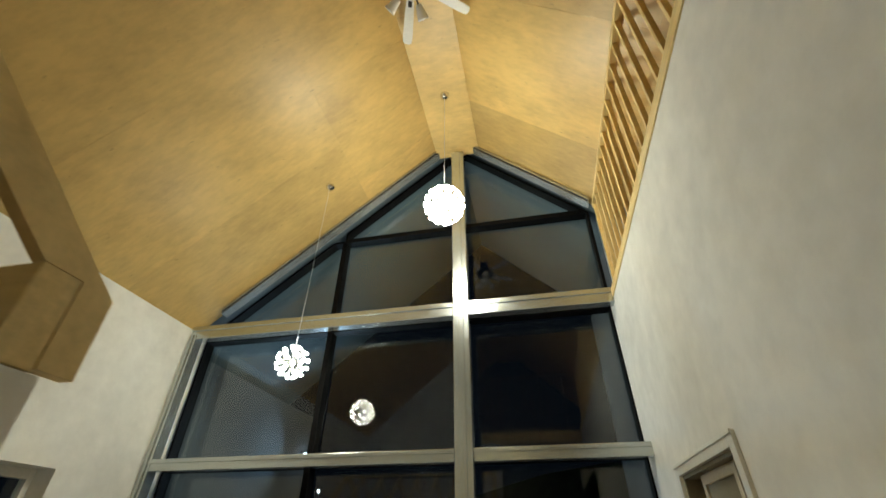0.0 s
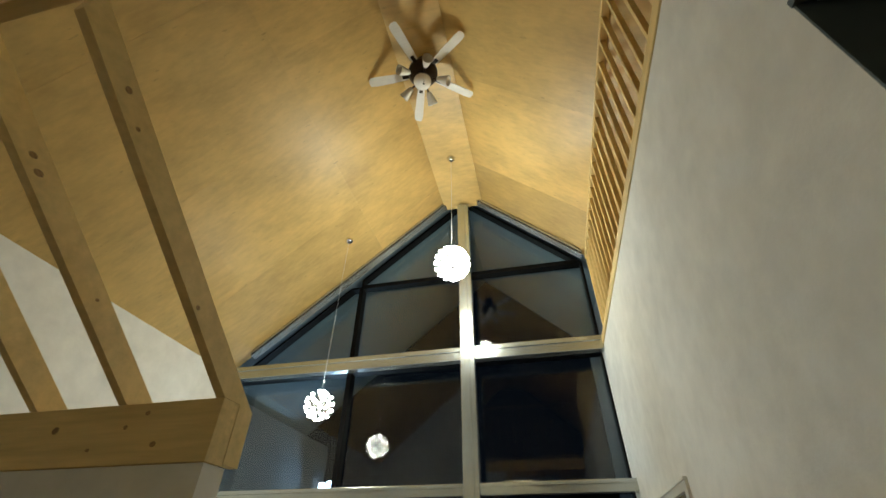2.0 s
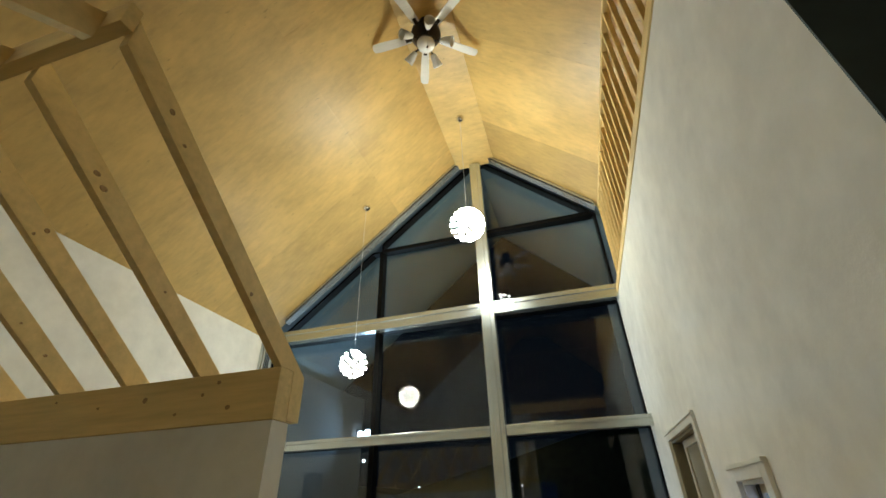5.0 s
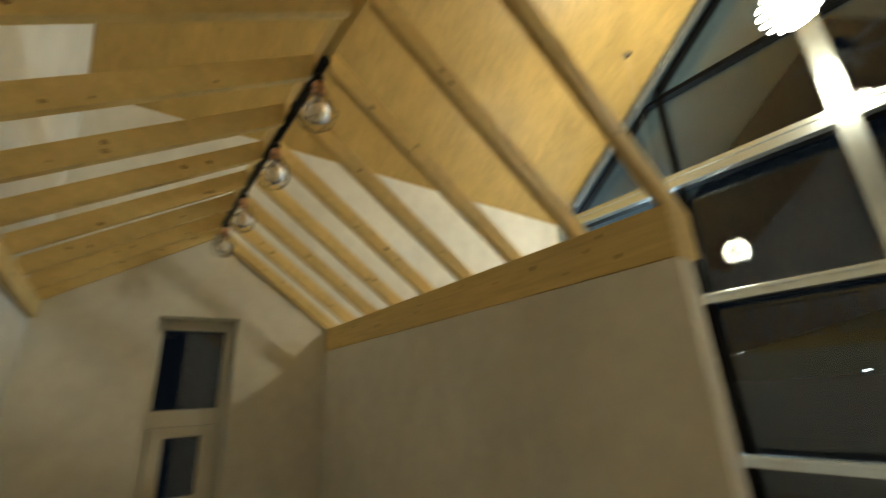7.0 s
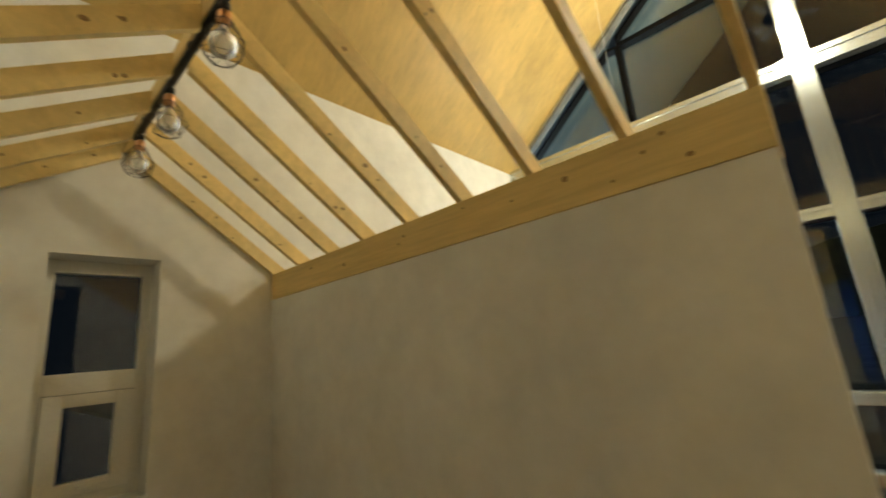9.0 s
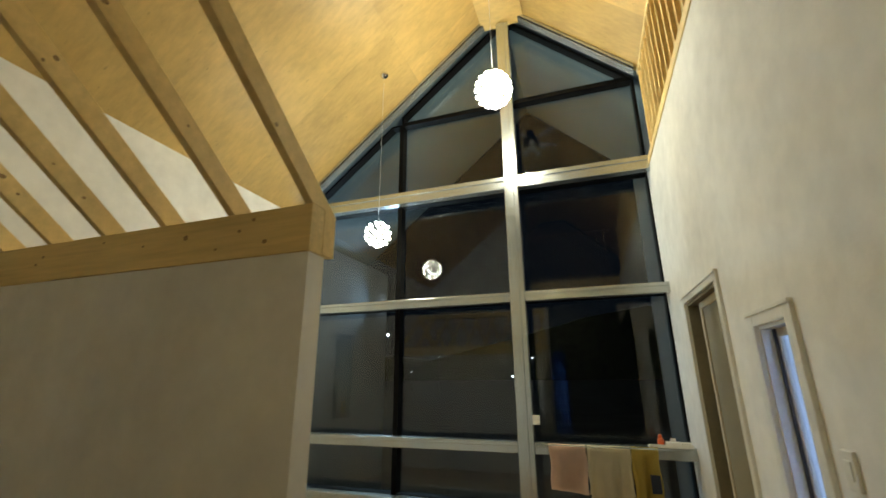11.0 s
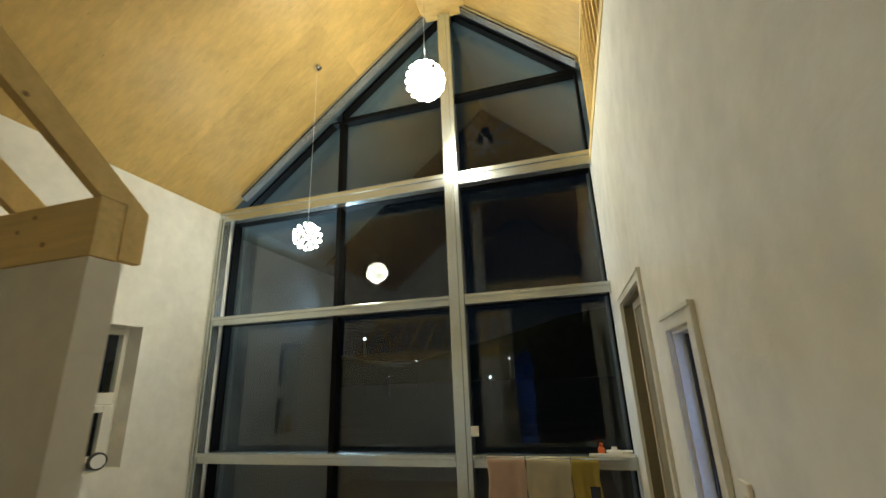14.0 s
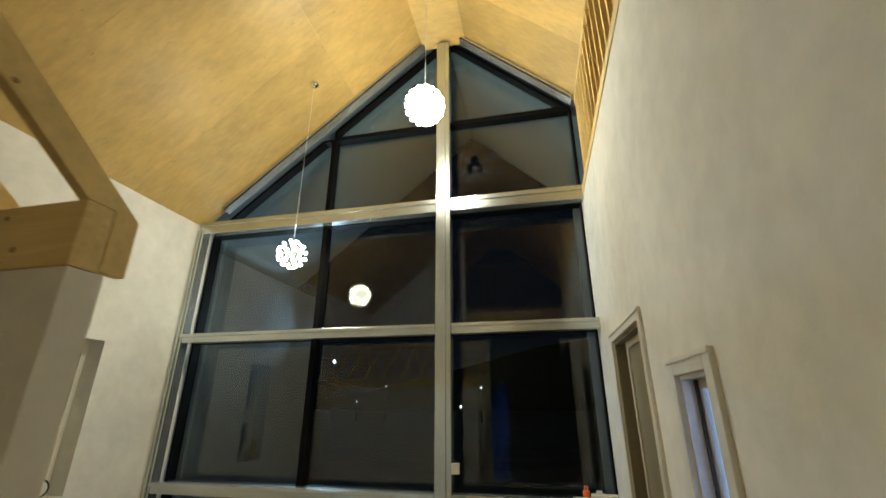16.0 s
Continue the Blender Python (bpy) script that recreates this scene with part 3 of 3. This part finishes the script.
def cage_lamp():
    c = thing("cage_lamp", "unlit clear bulb in a faceted black wire cage", "lamp", "cage lamps on the bar")
    bm = bmesh.new()
    lathe(bm, [(0.010, -0.004), (0.012, -0.006), (0.02, -0.01), (0.02, -0.035), (0.012, -0.04)])
    part("swivel", bm, BLACKSTEEL, c)
    bm = bmesh.new()
    lathe(bm, [(0.014, -0.04), (0.024, -0.05), (0.026, -0.075), (0.022, -0.10), (0.018, -0.105)])
    part("socket", bm, COPPER, c, "copper lamp socket")
    bm = bmesh.new()
    lathe(bm, [(0.014, -0.105), (0.02, -0.125), (0.044, -0.155), (0.049, -0.18), (0.041, -0.212), (0.014, -0.23)])
    part("bulb", bm, BULB, c, "clear glass bulb, unlit")
    bm = bmesh.new()
    rings = [(0.03, -0.085), (0.058, -0.135), (0.078, -0.18), (0.058, -0.235), (0.03, -0.252)]
    n = 6
    P = [[Vector((r * math.cos(2 * math.pi * (i + 0.5 * (k % 2)) / n), r * math.sin(2 * math.pi * (i + 0.5 * (k % 2)) / n), z)) for i in range(n)] for k, (r, z) in enumerate(rings)]
    for k in range(5):
        for i in range(n):
            rod(bm, P[k][i], P[k][(i + 1) % n], 0.0013, 5)
            if k < 4:
                rod(bm, P[k][i], P[k + 1][i], 0.0013, 5)
                rod(bm, P[k][i], P[k + 1][(i - 1) % n if k % 2 == 0 else (i + 1) % n], 0.0013, 5)
    part("cage", bm, BLACKSTEEL, c, "faceted black wire cage")
    return c


c0 = cage_lamp()
c0.location, c0.scale = (-2.92, RY, TZ - 0.014), (0.95, 0.95, 0.95)
for x, a in ((-2.40, 20), (-1.775, 41), (-1.235, 9)):
    copy_thing(c0, pose(x, RY, TZ - 0.014, 0, 0, a))


# ---- spark ball pendants ----
def pendant(place, ceiling_z, radius, n, tip_size, led, label):
    x, y, z = place
    p = thing("pendant_lamp", label, "pendant lamp", "spark ball pendants", place=(x, y, z))
    bm = bmesh.new()
    lathe(bm, [(0.035, 0), (0.05, -0.012), (0.048, -0.03), (0.03, -0.05), (0.008, -0.058)], (0, 0, ceiling_z - z), 20)
    part("canopy", bm, CHROME, p, "chrome dome canopy")
    bm = bmesh.new()
    rod(bm, (0, 0, 0.02), (0, 0, ceiling_z - z - 0.05), 0.0017, 6)
    part("wire", bm, PAPER, p)
    bm = bmesh.new()
    lathe(bm, [(0.006, 0.028), (0.02, 0.02), (0.028, 0), (0.02, -0.02), (0.006, -0.028)], (0, 0, 0), 16)
    part("core", bm, CHROME, p, "chrome core ball")
    spoke = tip = None
    for i in range(n):
        zz = 1 - 2 * (i + 0.5) / n
        a = i * 2.399963
        d = Vector((math.sqrt(1 - zz * zz) * math.cos(a), math.sqrt(1 - zz * zz) * math.sin(a), zz))
        turn = d.to_track_quat("Z", "Y").to_matrix().to_4x4()
        if spoke is None:
            bm = bmesh.new()
            rod(bm, (0, 0, 0.04), (0, 0, radius * 0.93), 0.002, 5)
            o1 = part("spoke", bm, CHROME, p)
            bm = bmesh.new()
            lathe(bm, [(tip_size * 0.5, -0.012), (tip_size * 0.95, -0.004), (tip_size, 0.001), (tip_size * 0.5, 0.006)], (0, 0, radius), 8)
            o2 = part("light_tip", bm, led, p)
            spoke, tip = o1.data, o2.data
        else:
            o1, o2 = new("spoke", spoke), new("light_tip", tip)
            o1.parent = o2.parent = p
        o1.matrix_basis = turn
        o2.matrix_basis = turn
    return p


pendant(GLOBE_LEFT, zl(GLOBE_LEFT[0] - 0.0), 0.135, 44, 0.0148, LED_SMALL, "lit spark ball pendant hanging low on a thin wire")
pendant(GLOBE_RIDGE, 5.94, 0.178, 84, 0.0172, LED_LARGE, "lit spark ball pendant hanging under the ridge")

# ---- ceiling fan ----
FX, FY, FZ = -0.30, 1.79, 5.72
fan = thing("ceiling_fan", "bronze ceiling fan with pale blades and unlit lamp cups", "ceiling fan", place=(FX, FY, FZ))
bm = bmesh.new()
lathe(bm, [(0.03, 0.13), (0.07, 0.16), (0.075, 0.22)], (0, 0, 0), 20)
part("canopy", bm, BRONZE, fan)
bm = bmesh.new()
rod(bm, (0, 0, 0.08), (0, 0, 0.15), 0.014, 12)
part("downrod", bm, BRONZE, fan)
bm = bmesh.new()
lathe(bm, [(0.03, 0.11), (0.11, 0.09), (0.145, 0.05), (0.145, 0.0), (0.105, -0.03), (0.06, -0.05), (0.05, -0.075)], (0, 0, 0), 28)
part("motor", bm, BRONZE, fan, "dark bronze motor housing")
for i in range(5):
    a = 72 * i + 38
    m = pose(0, 0, 0, 0, 0, a)
    bm = bmesh.new()
    box(bm, (0.10, -0.018, 0.0), (0.21, 0.018, 0.008), 0.003)
    bmesh.ops.transform(bm, matrix=m, verts=bm.verts)
    part("blade_iron", bm, BRONZE, fan)
    bm = bmesh.new()
    out = [(0.17, -0.036), (0.30, -0.044), (0.52, -0.050), (0.59, -0.044), (0.605, -0.02), (0.605, 0.02), (0.59, 0.044), (0.52, 0.050), (0.30, 0.044), (0.17, 0.036)]
    prism(bm, out, 2, -0.004, 0.004)
    bmesh.ops.transform(bm, matrix=m @ pose(0, 0, 0.012, 12, 0, 0) @ Matrix.Diagonal((0.92, 0.92, 1, 1)), verts=bm.verts)
    part("blade", bm, BLADE, fan)
bm = bmesh.new()
lathe(bm, [(0.05, -0.075), (0.075, -0.085), (0.075, -0.11), (0.03, -0.13)], (0, 0, 0), 24)
part("light_hub", bm, BRONZE, fan)
bm = bmesh.new()
lathe(bm, [(0.07, -0.112), (0.088, -0.13), (0.08, -0.16), (0.045, -0.185), (0.008, -0.192)], (0, 0, 0), 24)
part("bowl", bm, FROST, fan, "frosted glass bowl, unlit")
for i in range(5):
    a = 72 * i + 8
    m = pose(0, 0, -0.10, 0, 0, a)
    bm = bmesh.new()
    rod(bm, (0.07, 0, 0.0), (0.15, 0, 0.005), 0.009, 8)
    bmesh.ops.transform(bm, matrix=m, verts=bm.verts)
    arm = part("lamp_arm", bm, BRONZE, fan)
    bm = bmesh.new()
    lathe(bm, [(0.022, 0), (0.028, 0.02), (0.038, 0.06), (0.047, 0.11), (0.051, 0.125), (0.043, 0.118), (0.024, 0.03)], (0, 0, 0), 18)
    bmesh.ops.transform(bm, matrix=m @ pose(0.145, 0, 0.0, 0, 116, 0), verts=bm.verts)
    part("shade", bm, FROST, arm, "frosted glass cup shade")
bm = bmesh.new()
rod(bm, (0.03, -0.05, -0.11), (0.03, -0.05, -0.24), 0.0015, 5)
lathe(bm, [(0.003, 0), (0.009, -0.01), (0.009, -0.03), (0.003, -0.04)], (0.03, -0.05, -0.24), 10)
part("pull_chain", bm, BRONZE, fan)

# ---- towels, rail and things at the window ----
rail = thing("towel_rail", "thin silver rail in front of the window transom", "rail", place=(0, 3.845, 0.995))
bm = bmesh.new()
rod(bm, (-0.19, 0, 0), (1.06, 0, 0), 0.010, 12)
part("bar", bm, SILVER, rail)
for x in (-0.17, 1.03):
    bm = bmesh.new()
    rod(bm, (x, 0, 0), (x, 0.056, -0.008), 0.007, 8)
    part("bracket", bm, SILVER, rail)


def towel(x0, x1, drop, material, label, seed, printed=False):
    t = thing("towel", label, "towel", "towels on the rail", place=(0, 3.845, 0.995))
    bm = bmesh.new()
    nx, ns = 18, 26
    R = random.Random(seed)
    ph = [R.uniform(0, 6) for _ in range(4)]
    back = drop * 0.85
    rows = []
    for j in range(ns + 1):
        s = -back + (back + drop) * j / ns
        row = []
        for i in range(nx + 1):
            u = i / nx
            x = x0 + (x1 - x0) * u + 0.006 * math.sin(5 * s * 4 + ph[2])
            w = 0.009 * math.sin(9 * u + ph[0] + 4 * s) + 0.005 * math.sin(21 * u + ph[1])
            if s < -0.02:
                p = (x, 0.018 + w * 0.3, s + 0.008)
            elif s > 0.02:
                p = (x, -0.018 + w * min(1, s * 6), -s + 0.008 + 0.012 * math.sin(3 * u + ph[3]) * s / drop)
            else:
                a = (s + 0.02) / 0.04 * math.pi
                p = (x, 0.018 * math.cos(a), 0.004 + 0.013 * math.sin(a))
            row.append(bm.verts.new(p))
        rows.append(row)
    for a, b in zip(rows, rows[1:]):
        for i in range(nx):
            f = bm.faces.new((a[i], a[i + 1], b[i + 1], b[i]))
            f.smooth = True
    bmesh.ops.solidify(bm, geom=bm.faces[:], thickness=0.006)
    cl = part("cloth", bm, material, t)
    if printed:
        part("print", boxes(((x1 - 0.085, -0.040, -0.33), (x1 - 0.01, -0.034, -0.19)), bevel=0.003), NAVY, t, "dark printed patch")
    return t


towel(-0.075, 0.24, 0.375, PINK, "pale pink terry towel hanging over the rail", 1)
towel(0.25, 0.60, 0.455, CREAM, "cream terry towel hanging over the rail", 2)
towel(0.61, 0.82, 0.47, MUSTARD, "mustard terry towel with a dark print on the rail", 3, True)

tray = thing("ledge_tray", "white plastic tray resting on the window ledge", "tray", place=(0, 0, 1.006))
bm = boxes(((0.76, 3.845, 0), (1.10, 3.97, 0.012)), ((0.76, 3.845, 0.012), (1.10, 3.852, 0.03)), bevel=0.003)
part("tray", bm, VINYL, tray)
bottle = thing("bottle", "small orange plastic bottle on the tray", "bottle", place=(0.86, 3.90, 1.018))
bm = bmesh.new()
lathe(bm, [(0.024, 0), (0.027, 0.006), (0.027, 0.05), (0.016, 0.062)], (0, 0, 0), 18)
part("body", bm, ORANGE, bottle)
bm = bmesh.new()
lathe(bm, [(0.014, 0.0625), (0.015, 0.085), (0.012, 0.09)], (0, 0, 0), 14)
part("cap", bm, ORANGE, bottle)
tissue = thing("tissue_pack", "white paper tissue pack on the tray", "tissue pack", place=(0.955, 3.90, 1.018))
part("pack", boxes(((-0.06, -0.03, 0), (0.06, 0.04, 0.035)), bevel=0.01), PAPER, tissue)
part("tissue", boxes(((-0.02, -0.002, 0.035), (0.025, 0.003, 0.06)), bevel=0.002), PAPER, tissue)
cup = thing("soap_dish", "white oval dish on the tray", "dish", place=(1.055, 3.905, 1.018))
bm = bmesh.new()
lathe(bm, [(0.025, 0), (0.04, 0.02), (0.043, 0.03), (0.038, 0.028), (0.02, 0.006)], (0, 0, 0), 18)
part("dish", bm, VINYL, cup)
sensor = thing("door_sensor", "small white sensor box with cable on the silver mullion", "sensor", place=(MX + 0.11, YW + 0.03, 1.16))
part("case", boxes(((-0.035, -0.06, 0), (0.035, -0.03, 0.085)), bevel=0.006), VINYL, sensor)
bm = bmesh.new()
rod(bm, (-0.02, -0.04, 0.0), (-0.022, -0.035, -0.105), 0.003, 6)
part("cable", bm, RUBBER, sensor)
part("mount", boxes(((-0.033, -0.031, 0.01), (0.02, 0.0, 0.07))), VINYL, sensor)

switch = thing("light_switch", "pale plastic light switch on the white wall", "light switch", place=(XR, 1.375, 1.24))
part("plate", boxes(((-0.012, -0.036, 0), (-0.0005, 0.036, 0.118)), bevel=0.003), VINYL, switch)
part("rocker", boxes(((-0.017, -0.020, 0.03), (-0.0122, 0.020, 0.088)), bevel=0.002), VINYL, switch)

# things on the left recess sill
SZ = 0.98 + 0.018 + 0.0125
pack = thing("yellow_carton", "tall yellow card carton with red foot on the sill", "carton", place=(XL - 0.09, 2.70, SZ))
part("carton", boxes(((-0.03, -0.03, 0), (0.03, 0.03, 0.23)), bevel=0.003), YELLOW, pack)
part("band", boxes(((-0.0305, -0.0305, 0.01), (0.0315, 0.0305, 0.045))), ORANGE, pack)
clock = thing("desk_clock", "small round clock with white face and dark rim", "clock", place=(XL - 0.085, 2.98, SZ))
bm = bmesh.new()
lathe(bm, [(0.06, -0.025), (0.072, -0.02), (0.072, 0.02), (0.06, 0.026)], (0, 0, 0.072), 28, pose(0, 0, 0, 0, 90, -18))
part("rim", bm, RUBBER, clock)
bm = bmesh.new()
lathe(bm, [(0.056, 0.0265), (0.056, 0.029)], (0, 0, 0.072), 28, pose(0, 0, 0, 0, 90, -18))
part("face", bm, PAPER, clock)
figure = thing("bottle", "small tan glazed bottle on the sill", "bottle", place=(XL - 0.12, 2.80, SZ))
bm = bmesh.new()
lathe(bm, [(0.022, 0), (0.025, 0.005), (0.025, 0.07), (0.011, 0.095), (0.011, 0.12)], (0, 0, 0), 16)
part("body", bm, TAN, figure)

# ---- outside ----
pl = thing("porch_lamp", "small cool white wall lamp under the porch roof", "wall lamp", place=(XL - 0.06, 6.88, 2.93))
part("back_plate", boxes(((0, -0.05, -0.08), (0.02, 0.05, 0.08)), bevel=0.005), RUBBER, pl)
bm = bmesh.new()
lathe(bm, [(0.03, -0.05), (0.05, -0.035), (0.05, 0.035), (0.03, 0.05)], (0.07, 0, 0), 16)
part("lens", bm, LEDCOOL, pl, "cool white glowing lens")
for x, y, h, s in ((-29.2, 60, 8.0, 0.16), (-20.9, 60, 4.4, 0.06), (-7.4, 60, 4.1, 0.07), (-10.2, 60, 1.7, 0.10), (-25.2, 60, 2.4, 0.05)):
    st = thing("street_lamp", "far street lamp glowing on a thin pole", "street lamp", "far street lamps", place=(x, y, -0.25))
    bm = bmesh.new()
    lathe(bm, [(0.09, 0), (0.05, h + 0.25)], (0, 0, 0), 8)
    part("pole", bm, RUBBER, st)
    bm = bmesh.new()
    lathe(bm, [(s * 0.5, -s), (s, 0), (s * 0.5, s)], (0, -0.12, h + 0.25), 10)
    part("head", bm, STREET, st)
bm = bmesh.new()
hr = random.Random(8)
pts = [(-300, 0)] + [(-300 + 30 * i, 22 + 12 * math.sin(i * 0.7) + hr.uniform(-3, 3)) for i in range(21)] + [(300, 0)]
prism(bm, pts, 1, 220, 320)
solid("backdrop", bm, BARK, "dark wooded hill at night", "hill")

# ---- floor boards ----
board = boxes(((0, 0, 0), (1.19, 0.117, 0.004)))
bme = None
for i in range(3):
    for j in range(40):
        if bme is None:
            ob = part("plank", board, FLOOR, FLOOR_OB)
            bme = ob.data
        else:
            ob = new("plank", bme)
            ob.parent = FLOOR_OB
        ob.location = (-2.5 + 1.2 * i, -0.9 + 0.12 * j, 0.001)

# ---- unseen flat panel under the loft, added to go with the fill lamp ----
panel = thing("panel_light", "flat square white panel under the loft, added unseen for the fill lamp", "ceiling light", place=(0.1, -2.1, 3.5))
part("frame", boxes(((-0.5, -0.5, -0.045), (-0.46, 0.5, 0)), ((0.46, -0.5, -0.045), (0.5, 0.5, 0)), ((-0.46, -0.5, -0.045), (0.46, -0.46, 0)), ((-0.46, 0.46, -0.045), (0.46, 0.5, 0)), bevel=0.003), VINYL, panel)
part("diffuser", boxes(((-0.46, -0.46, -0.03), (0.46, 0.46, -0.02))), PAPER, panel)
